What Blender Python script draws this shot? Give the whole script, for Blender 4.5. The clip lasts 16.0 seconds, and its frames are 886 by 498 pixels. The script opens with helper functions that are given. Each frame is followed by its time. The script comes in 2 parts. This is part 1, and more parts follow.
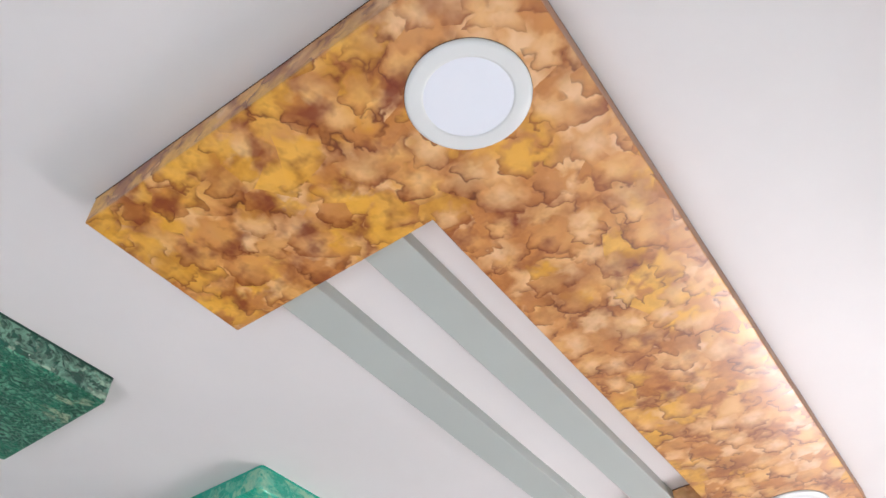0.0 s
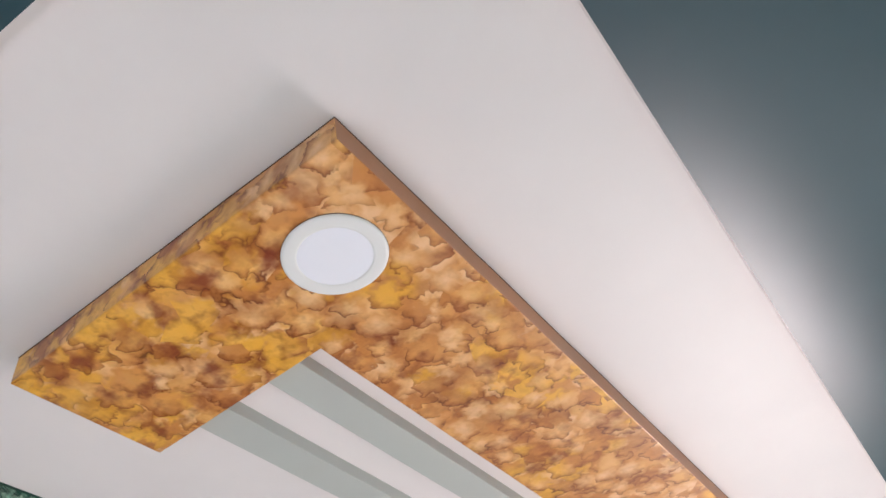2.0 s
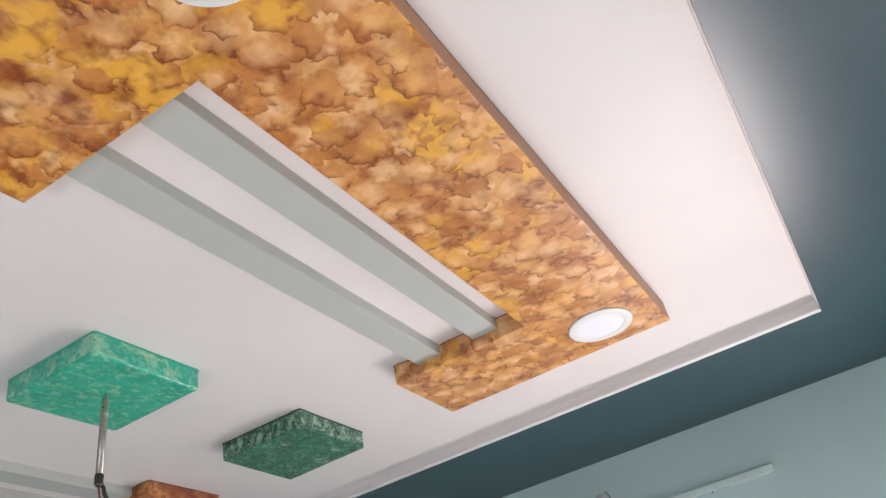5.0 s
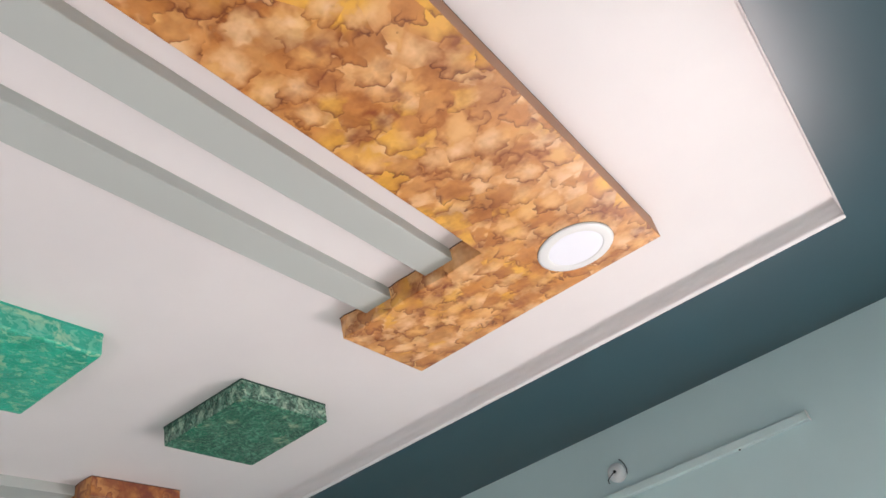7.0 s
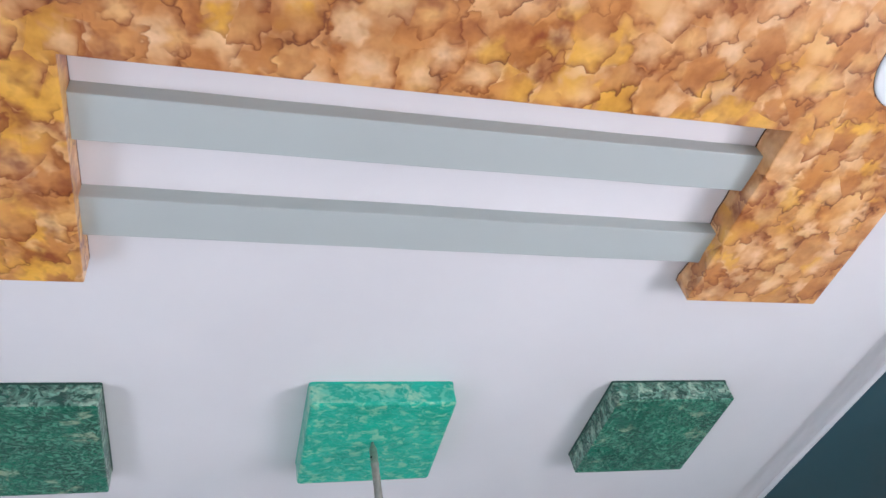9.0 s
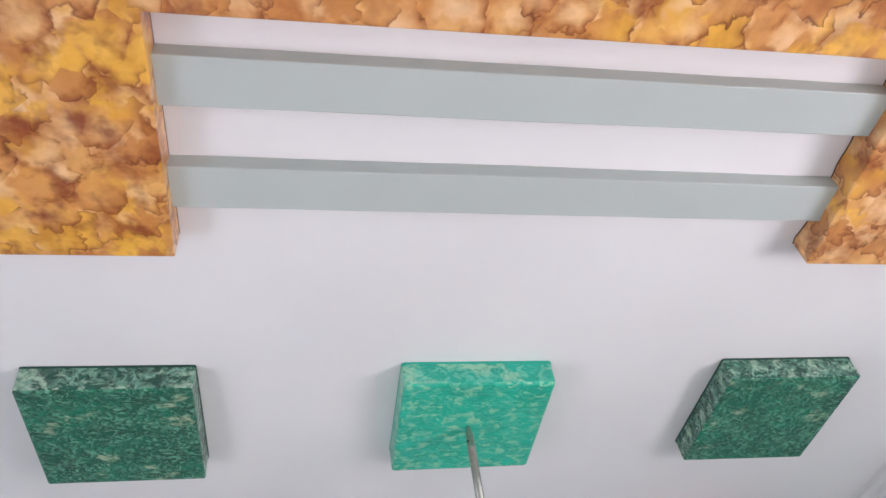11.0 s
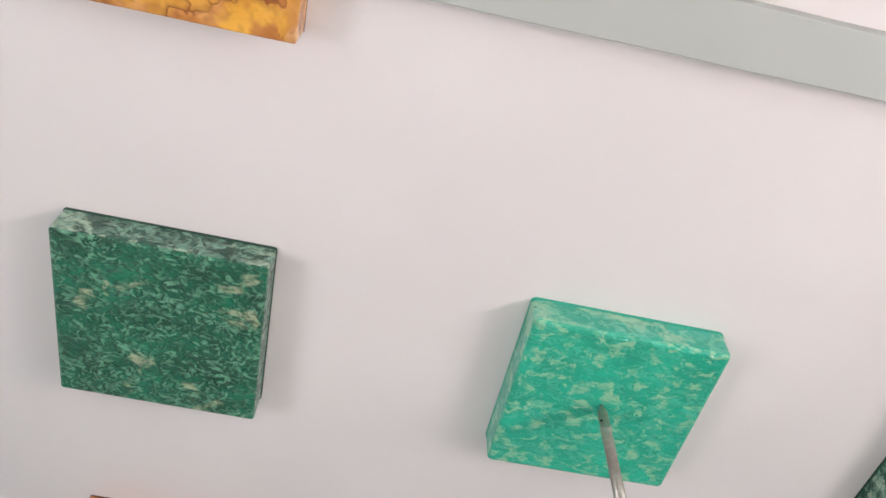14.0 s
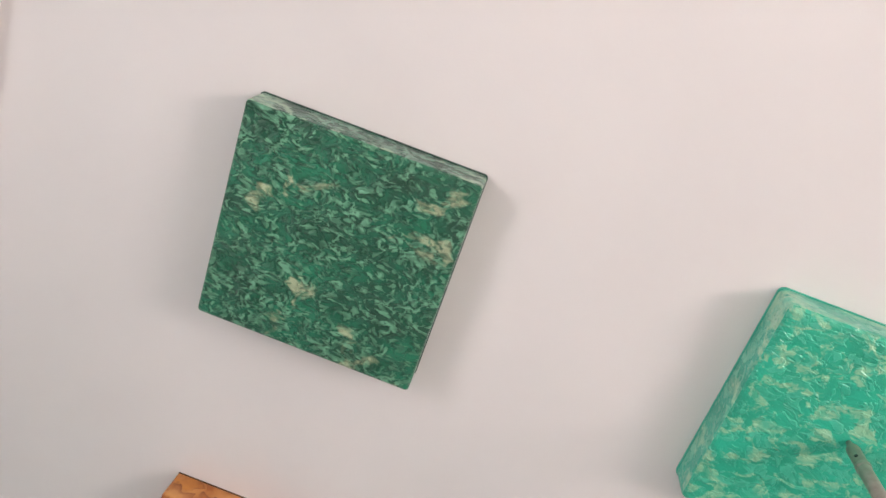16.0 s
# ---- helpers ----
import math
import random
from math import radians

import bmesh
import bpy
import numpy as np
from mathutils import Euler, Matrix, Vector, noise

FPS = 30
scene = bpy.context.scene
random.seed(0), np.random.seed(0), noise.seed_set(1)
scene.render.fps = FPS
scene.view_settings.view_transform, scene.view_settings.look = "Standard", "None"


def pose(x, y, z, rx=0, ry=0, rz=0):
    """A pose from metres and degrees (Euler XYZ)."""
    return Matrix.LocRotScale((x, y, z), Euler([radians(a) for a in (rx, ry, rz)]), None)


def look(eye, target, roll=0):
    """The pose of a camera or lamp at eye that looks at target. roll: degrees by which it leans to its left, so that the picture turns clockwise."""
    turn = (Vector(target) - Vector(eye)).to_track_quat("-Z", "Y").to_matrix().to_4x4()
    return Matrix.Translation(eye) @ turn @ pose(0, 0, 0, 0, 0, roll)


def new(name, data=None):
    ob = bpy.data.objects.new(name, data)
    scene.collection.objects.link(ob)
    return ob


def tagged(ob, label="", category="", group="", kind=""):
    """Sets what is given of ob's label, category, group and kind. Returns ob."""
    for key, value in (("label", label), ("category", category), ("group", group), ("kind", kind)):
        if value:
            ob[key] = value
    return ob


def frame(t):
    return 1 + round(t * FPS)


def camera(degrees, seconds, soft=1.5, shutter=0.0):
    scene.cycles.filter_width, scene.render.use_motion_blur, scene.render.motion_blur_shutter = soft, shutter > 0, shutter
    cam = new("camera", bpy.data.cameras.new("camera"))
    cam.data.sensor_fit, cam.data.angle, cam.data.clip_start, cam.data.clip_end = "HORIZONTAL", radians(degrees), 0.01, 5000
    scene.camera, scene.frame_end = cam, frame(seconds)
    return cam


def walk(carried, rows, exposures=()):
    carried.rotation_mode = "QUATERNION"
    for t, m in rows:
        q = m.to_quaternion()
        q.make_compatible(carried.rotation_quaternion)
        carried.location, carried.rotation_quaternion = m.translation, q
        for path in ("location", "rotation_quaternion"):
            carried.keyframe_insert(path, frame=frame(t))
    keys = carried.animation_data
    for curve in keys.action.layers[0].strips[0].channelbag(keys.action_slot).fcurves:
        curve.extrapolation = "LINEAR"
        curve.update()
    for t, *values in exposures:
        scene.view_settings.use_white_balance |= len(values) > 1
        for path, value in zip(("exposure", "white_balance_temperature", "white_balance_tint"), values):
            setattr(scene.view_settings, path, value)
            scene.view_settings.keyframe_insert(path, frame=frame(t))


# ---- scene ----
cam = camera(60.7, 16.0)
PATH = [
    (0, (0.416, 0.346, 1.763), (1.576, 1.076, 3.22), -4.0),
    (0.3, (0.468, 0.246, 1.77), (1.561, 1.05, 3.239), -7.0),
    (0.5, (0.485, 0.183, 1.769), (1.602, 0.955, 3.238), -9.4),
    (0.7, (0.487, 0.15, 1.75), (1.615, 0.889, 3.227), -10.9),
    (1, (0.429, 0.108, 1.748), (1.615, 0.81, 3.197), -12.9),
    (1.5, (0.318, 0.087, 1.732), (1.544, 0.792, 3.146), -12.7),
    (2, (0.229, 0.045, 1.725), (1.451, 0.635, 3.194), -13.8),
    (2.5, (0.207, 0.029, 1.732), (1.447, 0.599, 3.194), -13.3),
    (3, (0.224, 0.045, 1.739), (1.538, 0.666, 3.112), -12.6),
    (3.5, (0.279, 0.073, 1.727), (1.675, 0.721, 3.005), -12.0),
    (4, (0.317, 0.087, 1.727), (1.781, 0.747, 2.919), -11.5),
    (4.2, (0.344, 0.104, 1.716), (1.827, 0.758, 2.888), -11.8),
    (6.3, (0.824, 0.134, 1.674), (2.303, 0.905, 2.779), -14.2),
    (6.5, (0.871, 0.144, 1.665), (2.334, 0.906, 2.797), -14.2),
    (7, (1.033, 0.161, 1.682), (2.478, 0.915, 2.841), -15.6),
    (7.5, (1.221, 0.17, 1.656), (2.57, 0.983, 2.888), -18.0),
    (7.8, (1.356, 0.158, 1.699), (2.486, 1.154, 3.014), -17.2),
    (8, (1.385, 0.12, 1.686), (2.42, 1.174, 3.033), -17.7),
    (8.2, (1.424, 0.128, 1.692), (2.365, 1.237, 3.065), -17.8),
    (8.5, (1.422, 0.16, 1.696), (2.24, 1.347, 3.082), -17.5),
    (9, (1.462, 0.177, 1.687), (2.011, 1.477, 3.104), -14.0),
    (9.5, (1.479, 0.17, 1.681), (1.875, 1.506, 3.115), -12.1),
    (9.7, (1.465, 0.175, 1.688), (1.813, 1.527, 3.12), -11.0),
    (11.8, (1.445, 0.439, 1.692), (1.809, 1.736, 3.17), -9.2),
    (12, (1.428, 0.479, 1.713), (1.806, 1.782, 3.183), -9.3),
    (12.5, (1.526, 0.598, 1.699), (1.596, 1.765, 3.321), 0.1),
    (13, (1.537, 0.692, 1.702), (1.49, 1.771, 3.385), 6.1),
    (13.5, (1.445, 0.853, 1.699), (1.531, 1.892, 3.406), 3.9),
    (14, (1.371, 0.964, 1.709), (1.542, 2.023, 3.397), 3.2),
    (14.5, (1.361, 1.089, 1.713), (1.44, 2.129, 3.42), 7.5),
    (15, (1.351, 1.26, 1.716), (1.286, 2.147, 3.507), 15.8),
    (15.5, (1.272, 1.367, 1.72), (1.186, 2.122, 3.569), 22.2),
    (16, (1.202, 1.448, 1.721), (1.135, 2.198, 3.574), 25.5),
]
walk(cam, [(t, look(eye, target, roll)) for t, eye, target, roll in PATH],
     [(0, 2.44, 6250, 16), (1.5, 2.34, 6400, 17), (2.5, 2.33, 6500, 18), (4.2, 2.37, 6500, 18), (7.5, 2.39, 6600, 18), (8.7, 2.45, 5850, 17), (9.7, 2.55, 5600, 18), (11.8, 2.55, 6400, 18), (13.4, 2.65, 6600, 19), (14.5, 2.68, 6700, 19), (16, 2.71, 6950, 21)])

# ---------------------------------------------------------------- world, daylight, exposure
world = bpy.data.worlds.new("sky")
scene.world = world
world.use_nodes = True
wn = world.node_tree
sky = wn.nodes.new("ShaderNodeTexSky")
sky.sky_type, sky.sun_disc = "NISHITA", False
sky.sun_elevation, sky.sun_rotation = radians(36), radians(180)
wn.nodes["Background"].inputs["Strength"].default_value = 0.12
wn.links.new(sky.outputs["Color"], wn.nodes["Background"].inputs["Color"])


def window_light(name, m, wide, high, watts, colour):
    """Daylight of a window, as an area lamp in its opening."""
    lamp = bpy.data.lights.new(name, "AREA")
    lamp.shape, lamp.size, lamp.size_y, lamp.energy, lamp.color = "RECTANGLE", wide, high, watts, colour
    ob = new(name, lamp)
    ob.matrix_world = m
    return ob


# the room: x 4.2 is the wall with the cable duct, y grows towards the second panel
X0, X1, Y0, Y1, ZC, ZS = -0.40, 4.20, -0.73, 4.67, 2.90, 2.85
TX0, TX1, TY0, TY1 = 0.371, 3.42, 0.018, 3.926          # the raised white tray
MID = 1.972                                            # line about which the ceiling is mirrored
DOORWAY_E = (-0.18, 0.74, 0.0, 2.05)                     # y from, y to, z from, z to
WINDOW_W = (0.70, 1.70, 0.45, 1.70)
# added, unseen: lets the sun onto the floor, which lights the ceiling from below
SUN_OPENING_S = (1.00, 2.20, 0.90, 1.80)                    # x from, x to
window_light("daylight_east", look((X1 + 0.10, 0.28, 0.86), (X1 - 1, 0.28, 0.86)), 0.86, 1.60, 13.0, (1.0, 0.91, 0.88))
window_light("daylight_west", look((X0 - 0.10, 1.20, 1.07), (X0 + 1, 1.20, 1.07)), 0.95, 1.20, 4.0, (0.95, 0.93, 0.98))
sun = new("sun", bpy.data.lights.new("sun", "SUN"))
sun.data.energy, sun.data.angle, sun.data.color = 3.6, radians(0.5), (1.0, 0.92, 0.87)
sun.matrix_world = look((1.6, -0.83 - 10.0, 1.35 + 7.27), (1.6, -0.83, 1.35))


# ---------------------------------------------------------------- materials
class Mat:
    """A procedural material: small helpers round one node tree."""

    def __init__(self, name, roughness=0.5, metal=0.0, coat=0.0, specular=0.5):
        self.mat = bpy.data.materials.new(name)
        self.mat.use_nodes = True
        self.tree = self.mat.node_tree
        self.bsdf = self.tree.nodes["Principled BSDF"]
        self.set(roughness, metal, coat, specular)
        self.at = self.tree.nodes.new("ShaderNodeNewGeometry").outputs["Position"]

    def set(self, roughness, metal, coat, specular):
        i = self.bsdf.inputs
        i["Roughness"].default_value, i["Metallic"].default_value = roughness, metal
        i["Coat Weight"].default_value, i["Specular IOR Level"].default_value = coat, specular
        i["Coat Roughness"].default_value = 0.2

    def link(self, a, b):
        self.tree.links.new(a, b)

    def feed(self, socket, value):
        if isinstance(value, (int, float)):
            socket.default_value = value
        elif isinstance(value, tuple):
            socket.default_value = (*value, 1.0) if len(socket.default_value) == 4 and len(value) == 3 else value
        else:
            self.link(value, socket)

    def noise(self, scale, detail=3.0, rough=0.5, at=None, distort=0.0, out="Fac"):
        n = self.tree.nodes.new("ShaderNodeTexNoise")
        n.inputs["Scale"].default_value, n.inputs["Detail"].default_value = scale, detail
        n.inputs["Roughness"].default_value, n.inputs["Distortion"].default_value = rough, distort
        self.link(at or self.at, n.inputs["Vector"])
        return n.outputs[out]

    def ramp(self, value, *stops):
        n = self.tree.nodes.new("ShaderNodeValToRGB")
        e = n.color_ramp.elements
        while len(e) < len(stops):
            e.new(0.5)
        for k, (where, c) in enumerate(stops):
            e[k].position = where
            e[k].color = (c, c, c, 1) if isinstance(c, (int, float)) else (*c, 1)
        self.link(value, n.inputs["Fac"])
        return n.outputs["Color"]

    def mix(self, fac, a, b, blend="MIX"):
        n = self.tree.nodes.new("ShaderNodeMix")
        n.data_type, n.blend_type = "RGBA", blend
        self.feed(n.inputs[0], fac)
        self.feed(n.inputs[6], a)
        self.feed(n.inputs[7], b)
        return n.outputs[2]

    def math(self, op, a, b=0.0):
        n = self.tree.nodes.new("ShaderNodeMath")
        n.operation = op
        self.feed(n.inputs[0], a)
        self.feed(n.inputs[1], b)
        return n.outputs[0]

    def warp(self, scale, amount, detail=2.0, at=None):
        """The place, pushed about by noise."""
        c = self.noise(scale, detail, 0.5, at, out="Color")
        s = self.tree.nodes.new("ShaderNodeVectorMath")
        s.operation = "SUBTRACT"
        self.link(c, s.inputs[0])
        s.inputs[1].default_value = (0.5, 0.5, 0.5)
        m = self.tree.nodes.new("ShaderNodeVectorMath")
        m.operation = "MULTIPLY_ADD"
        self.link(s.outputs[0], m.inputs[0])
        m.inputs[1].default_value = (amount,) * 3
        self.link(at or self.at, m.inputs[2])
        return m.outputs[0]

    def moved(self, at, by):
        n = self.tree.nodes.new("ShaderNodeVectorMath")
        n.operation = "ADD"
        self.link(at, n.inputs[0])
        n.inputs[1].default_value = by
        return n.outputs[0]

    def stretch(self, x, y, z, turn=0.0):
        n = self.tree.nodes.new("ShaderNodeMapping")
        n.inputs["Scale"].default_value = (x, y, z)
        n.inputs["Rotation"].default_value = (0, 0, radians(turn))
        self.link(self.at, n.inputs["Vector"])
        return n.outputs[0]

    def colour(self, value):
        self.feed(self.bsdf.inputs["Base Color"], value)
        return self

    def rough(self, value):
        self.feed(self.bsdf.inputs["Roughness"], value)
        return self

    def bump(self, height, strength=0.2, distance=0.01):
        n = self.tree.nodes.new("ShaderNodeBump")
        n.inputs["Strength"].default_value, n.inputs["Distance"].default_value = strength, distance
        self.link(height, n.inputs["Height"])
        self.link(n.outputs["Normal"], self.bsdf.inputs["Normal"])
        self.link(n.outputs["Normal"], self.bsdf.inputs["Coat Normal"])
        return self


def paint(name, colour, roughness, vary=0.05, bump=0.04, specular=0.5, coat=0.0, waves=0.1):
    """Rolled wall paint: faint patches, roller stipple."""
    m = Mat(name, roughness, specular=specular, coat=coat)
    low = tuple(c * (1 - vary) for c in colour)
    big = m.ramp(m.noise(2.3, 4), (0.35, 0.0), (0.65, 1.0))
    fine = m.ramp(m.noise(38, 3), (0.3, 0.0), (0.7, 1.0))
    c = m.mix(big, low, colour)
    m.colour(m.mix(m.math("MULTIPLY", fine, 0.25), c, tuple(k * (1 - 0.6 * vary) for k in colour)))
    m.bump(m.math("ADD", m.math("MULTIPLY", m.noise(260, 2), bump * 4), m.math("MULTIPLY", m.noise(5, 2), waves * 10)), 0.25, 0.002)
    return m.mat


def marbled(name, pale, light, amber, yellow, brown, dark, red, redder=None, rich=None):
    """Lacquer stamped with a crumpled rag: star-shaped dabs of thin glaze over one another, pale inside, brown at the rim, dried to a dark line along one side."""
    m = Mat(name, 0.33, coat=0.5)
    xyz = m.tree.nodes.new("ShaderNodeSeparateXYZ")
    m.link(m.warp(30, 0.007, 1.5, m.warp(7, 0.02, 1.0)), xyz.inputs[0])
    facing = m.tree.nodes.new("ShaderNodeSeparateXYZ")
    m.link(m.at.node.outputs["True Normal"], facing.inputs[0])
    flat = m.tree.nodes.new("ShaderNodeCombineXYZ")      # on the sides the height is unrolled into the plan
    up = m.math("SUBTRACT", xyz.outputs[2], 2.83)
    for k in (0, 1):
        m.link(m.math("ADD", xyz.outputs[k], m.math("MULTIPLY", up, m.math("ABSOLUTE", facing.outputs[k]))), flat.inputs[k])
    w = flat.outputs[0]
    soft = m.ramp(m.noise(15, 4, 0.6, w), (0.30, 0.0), (0.66, 1.0))
    out = m.mix(soft, brown, tuple(0.35 * a + 0.65 * b for a, b in zip(brown, amber)))
    zone, where = m.noise(4.2, 2, 0.5, w), m.noise(3.6, 2, 0.5, w)
    if rich:                                             # thicker gold and red pigment towards one end
        near = m.tree.nodes.new("ShaderNodeVectorMath")
        near.operation = "DISTANCE"
        m.link(m.at, near.inputs[0])
        near.inputs[1].default_value = rich
        more = m.ramp(near.outputs["Value"], (0.15, 0.20), (0.70, 0.0))
        zone, where = m.math("ADD", zone, m.math("MULTIPLY", more, 0.55)), m.math("ADD", where, m.math("MULTIPLY", more, 1.5))
    strong = m.ramp(m.noise(6, 2, 0.5, w), (0.36, 0.15), (0.60, 1.0))
    for k, (scale, reach) in enumerate(((6.2, 0.55), (6.7, 0.55), (7.2, 0.54), (7.8, 0.53), (8.5, 0.52), (9.3, 0.51), (10.4, 0.48))):
        at = m.moved(w, (0.37 * k + 0.1, 0.61 * k, 0.0))
        cell = m.tree.nodes.new("ShaderNodeTexVoronoi")
        cell.voronoi_dimensions = "2D"
        cell.inputs["Scale"].default_value = scale
        m.link(at, cell.inputs["Vector"])
        out_of = m.tree.nodes.new("ShaderNodeVectorMath")
        out_of.operation = "SUBTRACT"
        m.link(at, out_of.inputs[0])
        m.link(cell.outputs["Position"], out_of.inputs[1])
        arm = m.tree.nodes.new("ShaderNodeSeparateXYZ")
        m.link(out_of.outputs[0], arm.inputs[0])
        sep = m.tree.nodes.new("ShaderNodeSeparateColor")
        m.link(cell.outputs["Color"], sep.inputs[0])
        angle = m.math("ADD", m.math("ARCTAN2", arm.outputs[1], arm.outputs[0]), m.math("MULTIPLY", sep.outputs[2], 6.3))
        points = m.math("MULTIPLY", m.math("ABSOLUTE", m.math("SINE", m.math("MULTIPLY", angle, 3.0 if k % 2 else 2.5))), 0.14)
        ragged = m.math("MULTIPLY", m.math("SUBTRACT", m.noise(21 + 2 * k, 2.0, 0.5, at), 0.5), 0.66)
        size = m.math("MULTIPLY", m.math("SUBTRACT", sep.outputs[2], 0.5), 0.22)
        reached = m.math("ADD", m.math("ADD", m.math("ADD", cell.outputs["Distance"], points), ragged), size)
        inner = m.math("ADD", m.math("ADD", cell.outputs["Distance"], m.math("MULTIPLY", ragged, 0.8)), 0.05)
        turn = 0.5 * k - 1.9
        lean = m.math("ADD", m.math("MULTIPLY", arm.outputs[0], scale * math.cos(turn)), m.math("MULTIPLY", arm.outputs[1], scale * math.sin(turn)))
        side = m.ramp(lean, (0.0, 0.0), (0.22, 1.0))
        mask = m.mix(side, m.ramp(reached, (reach - 0.16, 1.0), (reach, 0.0)), m.ramp(reached, (reach - 0.04, 1.0), (reach, 0.0)))
        line = m.math("MULTIPLY", m.ramp(reached, (reach - 0.16, 0.0), (reach - 0.08, 0.30), (reach - 0.035, 1.0)), side)
        line = m.math("MULTIPLY", line, m.ramp(m.noise(12, 2, 0.5, m.moved(at, (1.7, 0.4, 0.0))), (0.36, 0.15), (0.54, 1.0)))
        heart = m.mix(m.ramp(sep.outputs[0], (0.15, 0.0), (0.50, 1.0)), tuple(0.45 * a + 0.55 * b for a, b in zip(brown, amber)), m.mix(m.ramp(sep.outputs[0], (0.44, 0.0), (0.76, 1.0)), light, pale))
        pick = m.mix(m.ramp(inner, (reach - 0.40, 0.0), (reach - 0.06, 0.8)), heart, amber)
        gilt = m.ramp(m.math("ADD", sep.outputs[1], m.math("MULTIPLY", m.math("SUBTRACT", zone, 0.5), 1.6)), (0.82, 0.0), (0.97, 0.85))
        pick = m.mix(gilt, pick, tuple(a * b for a, b in zip(light, yellow)))
        shade = m.math("MULTIPLY", m.ramp(m.math("ADD", m.math("MULTIPLY", reached, 0.5), m.math("MULTIPLY", inner, 0.5)), (reach - 0.32, 0.0), (reach, 1.0)), m.ramp(side, (0.0, 0.25), (1.0, 1.0)))
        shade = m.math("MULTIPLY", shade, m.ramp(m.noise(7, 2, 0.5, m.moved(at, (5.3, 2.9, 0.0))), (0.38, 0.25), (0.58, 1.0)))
        pick = m.mix(m.math("MULTIPLY", shade, m.ramp(gilt, (0.0, 1.0), (1.0, 0.8))), pick, brown)
        out = m.mix(m.math("MULTIPLY", mask, 0.92), out, m.mix(line, pick, m.mix(strong, brown, dark)))
    gold = m.math("MULTIPLY", m.ramp(zone, (0.46, 0.0), (0.60, 1.0)), m.ramp(m.noise(13, 2, 0.5, w), (0.40, 0.0), (0.60, 1.0)))
    out = m.mix(m.math("MULTIPLY", gold, 0.35), out, m.mix(1.0, out, yellow, "MULTIPLY"))
    cloud = m.ramp(m.noise(9, 4, 0.6, m.moved(w, (4.1, 2.2, 0.0))), (0.46, 0.0), (0.68, 0.8))
    out = m.mix(cloud, out, m.mix(1.0, out, (0.60, 0.46, 0.34), "MULTIPLY"))
    spot = m.math("MULTIPLY", m.ramp(where, (0.53, 0.0), (0.64, 1.0)), m.ramp(m.noise(15, 3, 0.55, m.moved(w, (7.7, 3.1, 0.0))), (0.50, 0.0), (0.68, 1.0)))
    out = m.mix(m.math("MULTIPLY", spot, 0.78), out, red)
    if redder:                                           # a coat that turns redder along the panel
        along = m.ramp(m.math("MULTIPLY", xyz.outputs[0], 0.33), (0.48, 0.0), (0.92, 0.9))
        out = m.mix(m.math("MULTIPLY", along, m.ramp(m.noise(16, 3, 0.5, w), (0.40, 0.95), (0.58, 0.12))), out, redder)
    m.colour(out)
    m.rough(m.ramp(m.noise(18, 3), (0.3, 0.30), (0.7, 0.42)))
    m.bump(m.noise(45, 3), 0.07, 0.004)
    return m.mat


def dabbed(name, deep, mid, fleck, pale, cover, beige, turn, size=40, strength=0.85, relief=0.8, dark=0.6, coat=0.8, spread=13, long=2.2):
    """Sponge-dabbed thick paint: short raised strokes, each with its relief shade painted beside it, over a deep
    ground, with pale dry patches.
    """
    m = Mat(name, 0.28, coat=coat)
    m.bsdf.inputs["Coat Roughness"].default_value = 0.16
    s = m.stretch(1.0, long, 1.3, turn)
    w = m.warp(16, 0.05, 2.0, s)
    out = m.mix(m.ramp(m.noise(9, 4, 0.6, w), (0.34, 0.0), (0.66, 1.0)), deep, mid)
    drift = m.math("MULTIPLY", m.math("SUBTRACT", m.noise(7, 2, 0.5), 0.5), 0.16)
    height = None
    for k in range(3):
        at = m.moved(w, (0.7 * k, 0.4 * k + 0.2, 0.3 * k))
        field = m.math("ADD", m.noise(size * (1.0 + 0.3 * k), 2.0, 0.5, at, 0.5), drift)
        shifted = m.math("ADD", m.noise(size * (1.0 + 0.3 * k), 2.0, 0.5, m.moved(at, (0.0025, 0.0055, 0.0)), 0.5), drift)
        stroke = m.ramp(field, (cover, 0.0), (cover + 0.05, 1.0))
        # the stroke's mask shifted sideways: shade of the relief, painted as deep colour
        hollow = m.ramp(shifted, (cover - 0.01, 0.0), (cover + 0.05, 1.0))
        tone = m.ramp(m.noise(size * 0.55, 2, 0.5, m.moved(at, (3.1, 1.7, 0.0))), (0.38, 0.15), (0.62, 1.0))
        out = m.mix(m.math("MULTIPLY", hollow, dark), out, deep)
        out = m.mix(m.math("MULTIPLY", m.math("MULTIPLY", stroke, tone), strength), out, fleck)
        height = stroke if height is None else m.math("MAXIMUM", height, stroke)
    patch = m.ramp(m.noise(spread, 3, 0.6, m.warp(24, 0.03, 2.0, s), 0.4), (beige, 0.0), (beige + 0.07, 1.0))
    grain = m.ramp(m.noise(size * 1.3, 3, 0.6, w, 0.6), (0.36, 0.15), (0.56, 0.9))
    m.colour(m.mix(m.math("MULTIPLY", patch, grain), out, pale))
    m.bump(m.math("ADD", height, m.math("MULTIPLY", m.noise(size * 3, 3, 0.55, w), 0.5)), relief, 0.008)
    return m.mat


def plain(name, colour, roughness, metal=0.0, grain=60, vary=0.12):
    m = Mat(name, roughness, metal)
    m.colour(m.mix(m.noise(grain, 3), tuple(c * (1 - vary) for c in colour), colour))
    m.bump(m.noise(grain * 4, 2), 0.03, 0.001)
    return m.mat


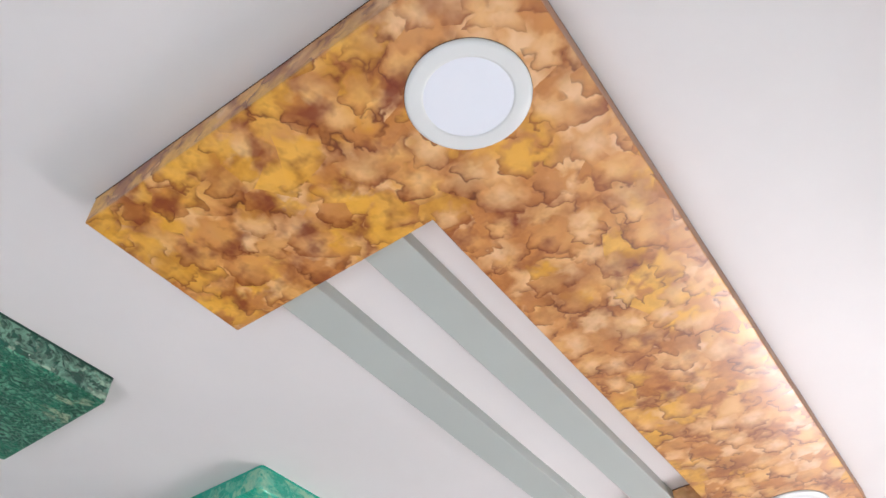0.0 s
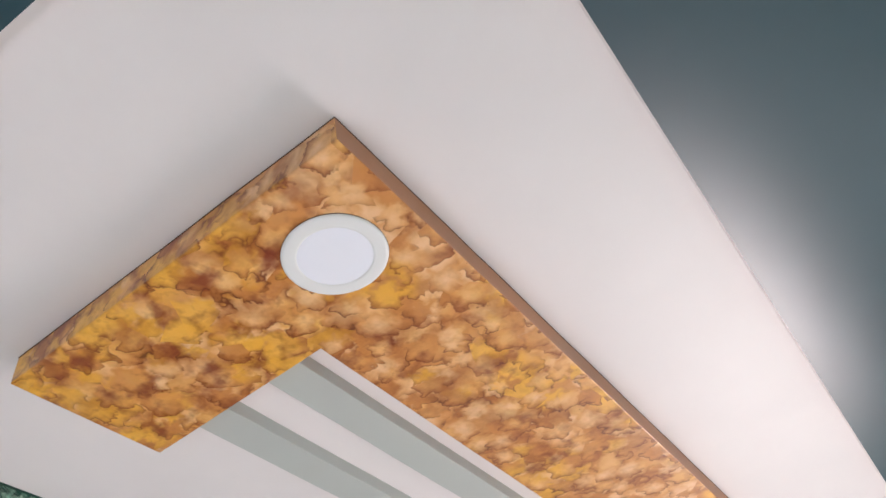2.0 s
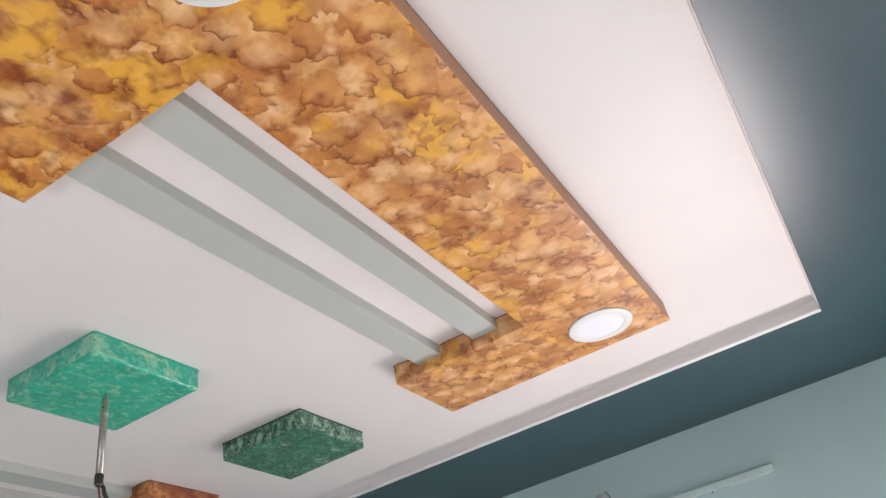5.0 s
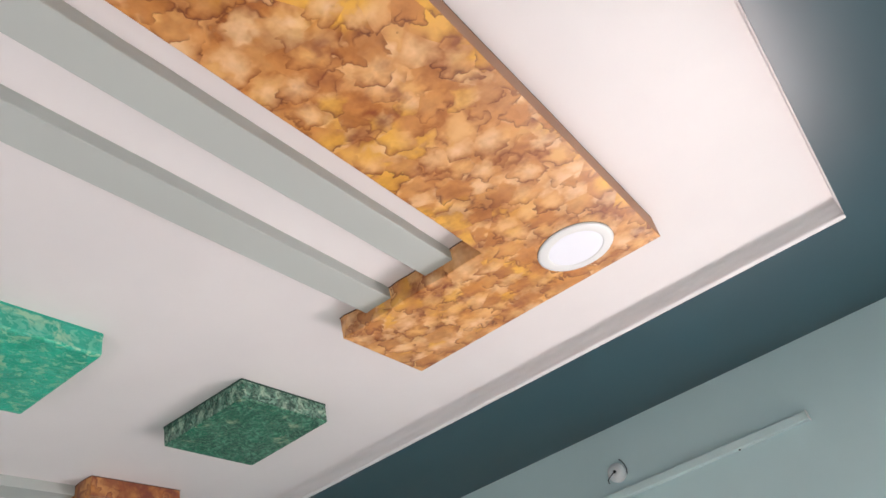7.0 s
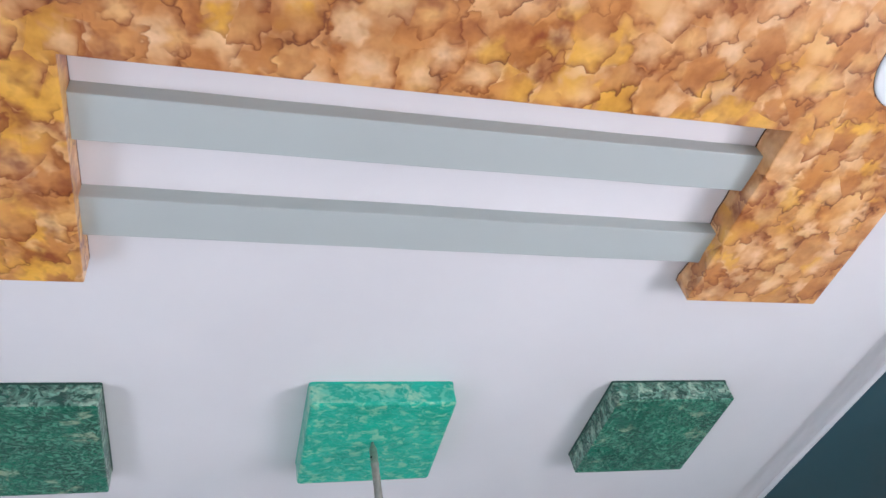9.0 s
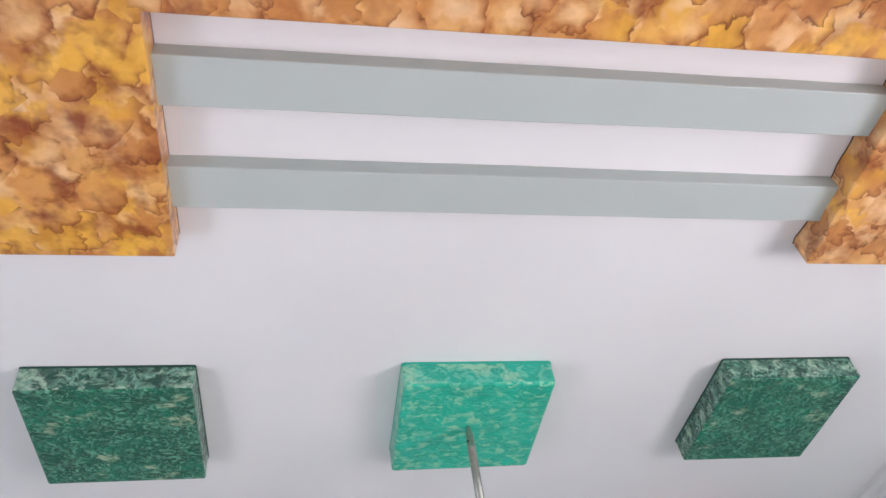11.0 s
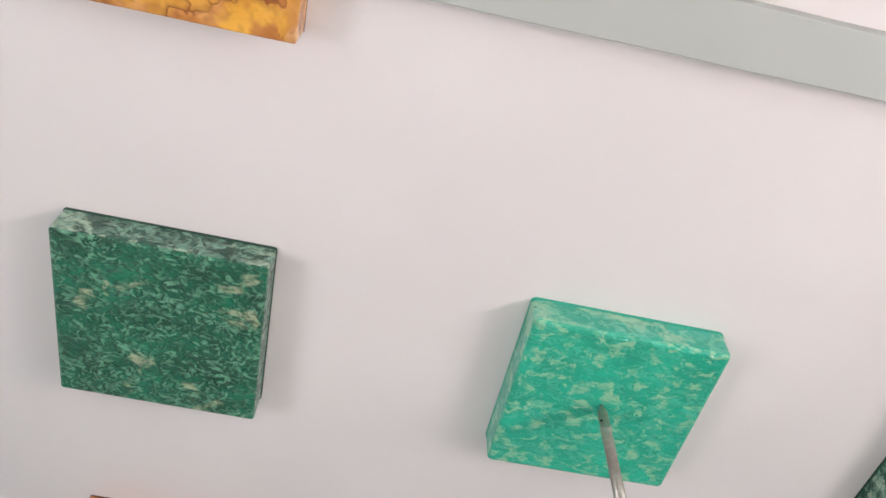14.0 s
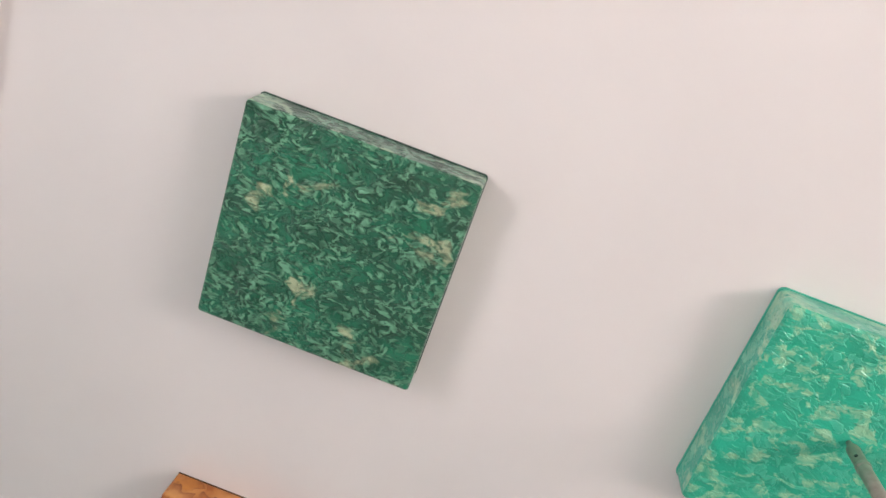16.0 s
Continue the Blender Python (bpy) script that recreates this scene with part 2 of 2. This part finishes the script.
WHITE = paint("white_ceiling_paint", (0.80, 0.765, 0.755), 0.44, 0.045, 0.05, specular=0.28, waves=0.25)
TRIM = paint("white_moulding_paint", (0.80, 0.765, 0.755), 0.42, 0.03, 0.03, specular=0.4, waves=0.03)
SAGE = paint("grey_green_paint", (0.50, 0.53, 0.50), 0.45, 0.05)
SLATE = paint("dark_teal_gloss_paint", (0.012, 0.055, 0.074), 0.33, 0.12, 0.05, specular=0.78)
TEAL_WALL = paint("pale_teal_wall_paint", (0.56, 0.71, 0.715), 0.5, 0.05)
AMBER = marbled("amber_marbled_lacquer", (0.90, 0.57, 0.30), (0.86, 0.475, 0.165), (0.74, 0.315, 0.078), (1.04, 1.00, 0.33), (0.35, 0.090, 0.012), (0.15, 0.030, 0.006), (0.20, 0.020, 0.007), None, (0.95, 1.25, 2.83))
BROWN_EDGE = paint("plain_brown_side", (0.55, 0.245, 0.115), 0.45, 0.25)
RUST = marbled("rust_marbled_lacquer", (0.72, 0.34, 0.10), (0.62, 0.24, 0.05), (0.52, 0.165, 0.027), (1.0, 0.95, 0.45), (0.28, 0.060, 0.014), (0.14, 0.026, 0.008), (0.12, 0.016, 0.007), (0.20, 0.028, 0.010))
# edge versions: paler dabs, with gloss and side light painted into the colour
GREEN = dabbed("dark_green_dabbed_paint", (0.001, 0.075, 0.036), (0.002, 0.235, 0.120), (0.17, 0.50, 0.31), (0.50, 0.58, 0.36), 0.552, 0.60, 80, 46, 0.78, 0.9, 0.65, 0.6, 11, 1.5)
GREEN_EDGE_LIT = dabbed("green_dabbed_edge_lit", (0.002, 0.055, 0.032), (0.004, 0.15, 0.09), (0.24, 0.50, 0.36), (0.42, 0.60, 0.44), 0.53, 0.53, 65, 34, 0.75, 0.7, 0.6, 0.5, 20, 1.6)
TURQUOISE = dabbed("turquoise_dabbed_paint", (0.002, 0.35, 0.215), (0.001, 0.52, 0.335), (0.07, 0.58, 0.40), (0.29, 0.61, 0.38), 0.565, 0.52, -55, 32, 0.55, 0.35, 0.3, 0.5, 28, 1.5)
TURQUOISE_EDGE_LIT = dabbed("turquoise_dabbed_edge_lit", (0.003, 0.36, 0.235), (0.006, 0.48, 0.33), (0.20, 0.64, 0.46), (0.34, 0.62, 0.42), 0.54, 0.515, 65, 24, 0.65, 0.3, 0.25, 0.4, 14, 1.6)
GREEN_DEEP = plain("deep_green_paint", (0.002, 0.055, 0.034), 0.35)
TURQUOISE_DEEP = plain("deep_turquoise_paint", (0.003, 0.44, 0.31), 0.35)
PLASTIC = plain("white_plastic", (0.82, 0.83, 0.82), 0.35, vary=0.03)
DIFFUSER = plain("opal_diffuser", (0.88, 0.90, 0.97), 0.45, vary=0.02)
STEEL = plain("dull_steel", (0.52, 0.49, 0.43), 0.32, 0.8, 90, 0.45)
BLACK = plain("black_tape", (0.02, 0.02, 0.02), 0.5)
RED_WIRE = plain("red_cable", (0.20, 0.03, 0.04), 0.45)
FLOOR = plain("beige_floor_tile", (0.46, 0.435, 0.40), 0.3, grain=6)
DUCT = paint("pale_duct_paint", (0.62, 0.755, 0.745), 0.45, 0.04)
# dark brown of the panels' joint line and of the shaded rim gap
GAP_DARK = plain("dark_gap", (0.10, 0.045, 0.02), 0.8)


# ---------------------------------------------------------------- mesh helpers
def finish(name, bm, material, parent=None, label="", smooth=False):
    mesh = bpy.data.meshes.new(name)
    bmesh.ops.recalc_face_normals(bm, faces=bm.faces)
    bm.to_mesh(mesh)
    bm.free()
    if smooth:
        mesh.polygons.foreach_set("use_smooth", [True] * len(mesh.polygons))
    mesh.materials.append(material)
    ob = new(name, mesh)
    if parent:
        ob.parent = parent
        ob.matrix_parent_inverse = parent.matrix_world.inverted()
    return tagged(ob, label)


part = finish


def empty(name, x, y, z):
    ob = new(name)
    ob.location = (x, y, z)
    ob.empty_display_size = 0.05
    bpy.context.view_layer.update()
    return ob


def box(bm, x0, x1, y0, y1, z0, z1, bevel=0.0, segments=2):
    made = bmesh.ops.create_cube(bm, size=1.0, matrix=Matrix.LocRotScale(((x0 + x1) / 2, (y0 + y1) / 2, (z0 + z1) / 2), None, (x1 - x0, y1 - y0, z1 - z0)))
    if bevel:
        edges = list({e for v in made["verts"] for e in v.link_edges})
        bmesh.ops.bevel(bm, geom=edges, offset=bevel, segments=segments, profile=0.5, affect="EDGES")
    return bm


def slab(name, x0, x1, y0, y1, z0, z1, material, label, category, bevel=0.0, kind="structure"):
    return tagged(finish(name, box(bmesh.new(), x0, x1, y0, y1, z0, z1, bevel), material), label, category, kind=kind)


def prism(outline, z0, z1, bevel, segments=2):
    """A plate of any outline, with softened edges."""
    bm = bmesh.new()
    low = [bm.verts.new((x, y, z0)) for x, y in outline]
    face = bm.faces.new(low)
    up = bmesh.ops.extrude_face_region(bm, geom=[face])
    bmesh.ops.translate(bm, vec=(0, 0, z1 - z0), verts=[g for g in up["geom"] if isinstance(g, bmesh.types.BMVert)])
    if bevel:
        sharp = [e for e in bm.edges if len(e.link_faces) == 2 and e.calc_face_angle(0) > 0.5]
        bmesh.ops.bevel(bm, geom=sharp, offset=bevel, segments=segments, profile=0.5, affect="EDGES")
    return bm


def uneven(outline, step=0.09, most=0.0016, rough=None):
    """The outline with its sides cut into short pieces that wander a little, as plaster edges do; lumpier along x = rough."""
    out = []
    for (ax, ay), (bx, by) in zip(outline, outline[1:] + outline[:1]):
        n = max(1, round(math.hypot(bx - ax, by - ay) / (0.02 if rough and ax == bx == rough else step)))
        for k in range(n):
            p = Vector((ax + (bx - ax) * k / n, ay + (by - ay) * k / n, 0.0))
            wander = most * noise.noise_vector(p * 7.0) if k else Vector()
            if rough and k and abs(p.x - rough) < 1e-4:
                wander = Vector((0.009 * noise.noise(p * 15.0) - 0.001, 0.0, 0.0))
            out.append((p.x + wander.x, p.y + wander.y))
    return out


def lathe(profile, steps=48, m=Matrix()):
    """A turned body from (radius, height) pairs about z."""
    bm = bmesh.new()
    rings = []
    for r, z in profile:
        if r < 1e-6:
            rings.append([bm.verts.new(m @ Vector((0, 0, z)))])
        else:
            rings.append([bm.verts.new(m @ Vector((r * math.cos(2 * math.pi * k / steps), r * math.sin(2 * math.pi * k / steps), z))) for k in range(steps)])
    for a, b in zip(rings, rings[1:]):
        for k in range(steps):
            n = (k + 1) % steps
            if len(a) == 1 and len(b) > 1:
                bm.faces.new((a[0], b[k], b[n]))
            elif len(b) == 1 and len(a) > 1:
                bm.faces.new((a[k], a[n], b[0]))
            elif len(a) > 1:
                bm.faces.new((a[k], a[n], b[n], b[k]))
    return bm


def tube(points, radius, steps=10):
    """A round cable along points."""
    bm = bmesh.new()
    pts = [Vector(p) for p in points]
    rings = []
    for k, p in enumerate(pts):
        way = (pts[min(k + 1, len(pts) - 1)] - pts[max(k - 1, 0)]).normalized()
        side = way.cross(Vector((0.3, 0.9, 0.1))).normalized()
        up = way.cross(side)
        rings.append([bm.verts.new(p + radius * (math.cos(a) * side + math.sin(a) * up)) for a in [2 * math.pi * j / steps for j in range(steps)]])
    for a, b in zip(rings, rings[1:]):
        for j in range(steps):
            bm.faces.new((a[j], a[(j + 1) % steps], b[(j + 1) % steps], b[j]))
    bm.faces.new(rings[0])
    bm.faces.new(rings[-1])
    return bm


# ---------------------------------------------------------------- the room
def wall_with_window(name, axis, inner, outer, a0, a1, opening, label):
    """A wall across x or y, with one opening right through it."""
    bm = bmesh.new()
    o0, o1, z0, z1 = opening
    for p0, p1, q0, q1 in ((a0, o0, 0, ZS), (o1, a1, 0, ZS), (o0, o1, 0, z0), (o0, o1, z1, ZS)):
        if q1 <= q0:
            continue
        lo, hi = min(inner, outer), max(inner, outer)
        if axis == "x":
            box(bm, lo, hi, p0, p1, q0, q1)
        else:
            box(bm, p0, p1, lo, hi, q0, q1)
    return tagged(finish(name, bm, TEAL_WALL), label, "wall", kind="structure")


slab("floor", X0 - 0.2, X1 + 0.2, Y0 - 0.2, Y1 + 0.2, -0.15, 0.0, FLOOR, "beige tiled floor of the room", "floor")
wall_with_window("wall_east", "x", X1, X1 + 0.2, Y0 - 0.2, Y1 + 0.2, DOORWAY_E, "pale teal painted plaster wall with a doorway")
wall_with_window("wall_west", "x", X0, X0 - 0.2, Y0 - 0.2, Y1 + 0.2, WINDOW_W, "pale teal painted plaster wall with an unseen window")
wall_with_window("wall_south", "y", Y0, Y0 - 0.2, X0, X1, SUN_OPENING_S, "pale teal painted plaster wall with an unseen window")
slab("wall_north", X0, X1, Y1, Y1 + 0.2, 0, ZS, TEAL_WALL, "pale teal painted plaster wall", "wall")
slab("ground", -60, 60, -60, 60, -0.9, -0.6, plain("bare_earth", (0.20, 0.16, 0.11), 0.9, grain=3), "bare earth outside the windows", "ground")

# white tray above, dark teal border round it
slab("ceiling", TX0 - 0.16, TX1 + 0.06, TY0 - 0.06, TY1 + 0.06, ZC, ZC + 0.12, WHITE, "white painted recessed plaster ceiling tray", "ceiling")


def skew(bm):
    """The tray's west edge runs slightly out of square."""
    for v in bm.verts:
        if abs(v.co.x - TX0) < 0.06:
            v.co.x -= 0.027 * (v.co.y - 0.25)


def ring(name, x0, x1, y0, y1, z0, z1, material, label, category):
    bm = bmesh.new()
    for a in ((X0 - 0.2, x0, Y0 - 0.2, Y1 + 0.2), (x1, X1 + 0.2, Y0 - 0.2, Y1 + 0.2), (x0, x1, Y0 - 0.2, y0), (x0, x1, y1, Y1 + 0.2)):
        box(bm, *a, z0, z1)
    skew(bm)
    return tagged(finish(name, bm, material), label, category, kind="structure")


ring("ceiling_border", TX0, TX1, TY0, TY1, ZS, ZS + 0.17, SLATE, "glossy dark teal ceiling border round the tray", "ceiling border")


def cove():
    """White moulding along the tray's far edge: a hollow curve under the ceiling and a bead at its foot; plain risers on the other edges."""
    profile = [(0.040 * (1 - math.sin(a)), ZC - 0.030 * (1 - math.cos(a)) - 0.0005) for a in [math.pi / 2 * k / 5 for k in range(6)]]
    profile += [(0.0, ZS + 0.012), (0.004, ZS + 0.009), (0.014, ZS + 0.006), (0.018, ZS + 0.001), (0.016, ZS - 0.004), (0.008, ZS - 0.006), (-0.008, ZS - 0.005)]
    bm = bmesh.new()
    rows = [[bm.verts.new((TX1 - 0.004 - i, y, z)) for y in (TY0 + 0.002, TY1 - 0.002)] for i, z in profile]
    for a, b in zip(rows, rows[1:]):
        bm.faces.new((a[0], a[1], b[1], b[0]))
    box(bm, TX0 - 0.05, TX0 + 0.003, TY0, TY1, ZS + 0.002, ZC + 0.01)
    for y in (TY0, TY1):
        box(bm, TX0, TX1, y - 0.003, y + 0.003, ZS + 0.010, ZC + 0.01)
    skew(bm)
    return tagged(finish("trim", bm, TRIM), "white plaster cove moulding with a thin bead", "moulding", kind="structure")


cove()

# ---------------------------------------------------------------- the ceiling's decoration
PX0, PX1, LEG1, LEG2 = 0.812, 2.948, 1.193, 2.566
PY0, PY1, SPINE, PZ = 0.472, 1.360, 0.853, 2.828


def panel(name, flip, material, label):
    y = (lambda v: 2 * MID - v) if flip else (lambda v: v)
    outline = [(PX0, y(PY0)), (PX1, y(PY0)), (PX1, y(PY1)), (LEG2, y(PY1)), (LEG2, y(SPINE)), (LEG1, y(SPINE)), (LEG1, y(PY1)), (PX0, y(PY1))]
    outline = uneven(outline, rough=LEG2)
    thing = empty(name, (PX0 + PX1) / 2, y(SPINE), PZ)
    ob = part("body", prism(outline, PZ, ZC - 0.0022, 0.003), material, thing)
    # plain brown, without marbling, on the first panel's south side only
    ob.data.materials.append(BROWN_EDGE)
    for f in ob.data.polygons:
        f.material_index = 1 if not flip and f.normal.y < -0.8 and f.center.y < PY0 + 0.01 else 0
    part("joint", prism(outline, ZC - 0.0024, ZC + 0.002, 0), GAP_DARK, thing, "dark line where the panel meets the ceiling")
    return tagged(thing, label, "ceiling panel", "marbled ceiling panels")


panel("ceiling_panel", False, AMBER, "amber and brown marbled C-shaped panel under the ceiling")
panel("ceiling_panel", True, RUST, "rust-red and orange marbled C-shaped panel under the ceiling")


def slat(y0, y1):
    a, b = LEG1 - 0.001, LEG2 + 0.001
    bm = prism(uneven([(a, y0), (b, y0), (b, y1), (a, y1)], 0.11, 0.0022), 2.862, ZC + 0.002, 0.0025)
    return tagged(finish("ceiling_slat", bm, SAGE), "flat grey-green plaster slat between the panel's legs", "slat", "grey-green slats")


for a, b in ((0.941, 1.038), (1.166, 1.262)):
    slat(a, b)
    slat(2 * MID - b, 2 * MID - a)


def block(x0, x1, material, edge, foot, label, bevel=0.006):
    thing = empty("ceiling_block", (x0 + x1) / 2, 1.9725, 2.830)
    bm = box(bmesh.new(), x0, x1, 1.779, 2.168, 2.830, ZC + 0.03, bevel, 3)
    for v in bm.verts:                                   # hand-plastered: faces not dead true
        v.co += 0.0025 * noise.noise_vector(v.co * 9.0)
    body = part("body", bm, material, thing)
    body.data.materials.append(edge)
    # side faces take the version with gloss painted in
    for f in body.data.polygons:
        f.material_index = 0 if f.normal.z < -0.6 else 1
    bm = box(bmesh.new(), x0 - 0.0012, x1 + 0.0012, 1.7778, 2.1692, ZC - 0.006, ZC + 0.032)
    upright = [e for e in bm.edges if abs(e.verts[0].co.z - e.verts[1].co.z) > 0.01]
    bmesh.ops.bevel(bm, geom=upright, offset=bevel, segments=3, profile=0.5, affect="EDGES")
    for v in bm.verts:
        v.co += 0.0025 * noise.noise_vector(v.co * 9.0)
    part("joint", bm, foot, thing, "darker painted joint at the ceiling")
    return tagged(thing, label, "ceiling block", "square blocks in a row")


block(0.797, 1.187, GREEN, GREEN_EDGE_LIT, GREEN_DEEP, "square dark green sponge-painted block on the ceiling")
block(1.683, 2.074, TURQUOISE, TURQUOISE_EDGE_LIT, TURQUOISE_DEEP, "square turquoise sponge-painted block with the fan rod", 0.011)
block(2.556, 2.941, GREEN, GREEN_EDGE_LIT, GREEN_DEEP, "square dark green sponge-painted block near the border")


def downlight(x, y, r):
    thing = empty("ceiling_downlight", x, y, PZ)
    m = pose(x, y, PZ)
    k = r / 0.106
    part("rim", lathe([(0.1055 * k, 0.001), (0.106 * k, -0.002), (0.104 * k, -0.0045), (0.098 * k, -0.006), (0.080 * k, -0.0065), (0.0755 * k, -0.0055), (0.0745 * k, -0.003)], 72, m), PLASTIC, thing, "white plastic rim", True)
    part("diffuser", lathe([(0.0755 * k, -0.0048), (0.05 * k, -0.005), (0.0, -0.005)], 72, m), DIFFUSER, thing, "opal white diffuser", True)
    # solid dark ring in place of the shade in the gap behind the rim
    part("rim_gap", lathe([(0.1066 * k, 0.001), (0.1066 * k, -0.0008), (0.10 * k, -0.0008)], 72, m), GAP_DARK, thing, "dark gap behind the rim")
    return tagged(thing, "round white recessed downlight in the marbled panel", "downlight", "round downlights")


downlight(1.011, 0.651, 0.1045)
downlight(2.771, 0.665, 0.110)


def fan_rod():
    x, y = 1.870, 1.960
    thing = empty("fan_rod", x, y, 2.830)
    m = pose(x, y, 0)
    part("pipe", lathe([(0.0, 2.834), (0.004, 2.834), (0.0045, 2.824), (0.0095, 2.812), (0.0105, 2.806), (0.0105, 2.545), (0.0085, 2.545), (0.0085, 2.60)], 24, m), STEEL, thing, "dull steel pipe", True)
    part("collar", lathe([(0.0105, 2.768), (0.0116, 2.767), (0.0116, 2.760), (0.0105, 2.759)], 24, m), STEEL, thing, "pinched ring on the pipe", True)
    part("rivet", lathe([(0.0, -0.0115), (0.0030, -0.0115), (0.0030, 0.0115), (0.0, 0.0115)], 12, pose(x, y, 2.781, 0, 90, 35)), BLACK, thing, "dark rivet through the flattened end", True)
    part("bolt", lathe([(0.0, -0.017), (0.0045, -0.017), (0.0045, 0.015), (0.0, 0.015)], 12, pose(x, y, 2.565, 0, 90, 20)), BLACK, thing, "dark cross bolt", True)
    part("tape", lathe([(0.0106, 2.578), (0.0125, 2.576), (0.0128, 2.566), (0.0120, 2.560), (0.0130, 2.550), (0.0085, 2.543), (0.004, 2.541), (0.0, 2.540)], 16, m), BLACK, thing, "black tape")
    part("tape_tail", tube([(x + 0.006, y, 2.55), (x + 0.014, y - 0.004, 2.54), (x + 0.018, y - 0.004, 2.525), (x + 0.026, y - 0.006, 2.508)], 0.0062, 8), BLACK, thing, "loose tape end")
    part("cable", tube([(x, y, 2.54), (x + 0.004, y - 0.004, 2.51), (x + 0.002, y - 0.010, 2.48), (x - 0.002, y - 0.014, 2.455), (x + 0.004, y - 0.018, 2.44)], 0.003, 8), RED_WIRE, thing, "red cable")
    part("cable", tube([(x + 0.002, y, 2.54), (x + 0.008, y + 0.002, 2.515), (x + 0.010, y - 0.004, 2.485), (x + 0.005, y - 0.010, 2.462)], 0.0028, 8), RED_WIRE, thing, "red cable")
    return tagged(thing, "bare steel fan down-rod with taped red cables", "fan rod")


fan_rod()

# ---------------------------------------------------------------- on the wall
def cable_duct():
    thing = empty("cable_duct", X1, 0.478, 2.557)
    part("duct", box(bmesh.new(), X1 - 0.038, X1 + 0.002, 0.478, Y1 - 0.3, 2.539, 2.573, 0.004), DUCT, thing)
    part("end_cap", box(bmesh.new(), X1 - 0.039, X1, 0.474, 0.479, 2.538, 2.574, 0.001), PLASTIC, thing, "white cut end")
    part("nail", lathe([(0.0, 0.0), (0.004, 0.0), (0.004, 0.004), (0.0, 0.005)], 10, pose(X1 - 0.030, 0.765, 2.5365, 180)), BLACK, thing, "dark nail head")
    return tagged(thing, "pale painted cable duct running along the wall", "cable duct")


def wall_lamp_holder():
    x, y, z = X1, 1.286, 2.653
    thing = empty("lamp_holder", x, y, z)
    m = pose(x, y, z, 0, -90, 0)
    part("base", lathe([(0.042, -0.002), (0.042, 0.012), (0.039, 0.018), (0.031, 0.022), (0.028, 0.026), (0.025, 0.028), (0.0, 0.029)], 36, m), PLASTIC, thing, "", True)
    part("socket", lathe([(0.0065, 0.028), (0.0065, 0.036), (0.0, 0.037)], 20, m), BLACK, thing, "dark socket hole", True)
    part("cable", tube([(x - 0.034, y, z), (x - 0.038, y + 0.018, z - 0.010), (x - 0.030, y + 0.042, z - 0.022), (x - 0.006, y + 0.050, z - 0.028)], 0.002, 8), BLACK, thing, "thin dark cable")
    part("cable", tube([(x - 0.004, y - 0.026, z + 0.050), (x - 0.010, y - 0.036, z + 0.040), (x - 0.008, y - 0.044, z + 0.022), (x - 0.006, y - 0.046, z + 0.002), (x - 0.004, y - 0.041, z - 0.020)], 0.0019, 8), BLACK, thing, "thin dark cable")
    return tagged(thing, "round white lamp holder with loose cable on the wall", "lamp holder")


cable_duct()
wall_lamp_holder()
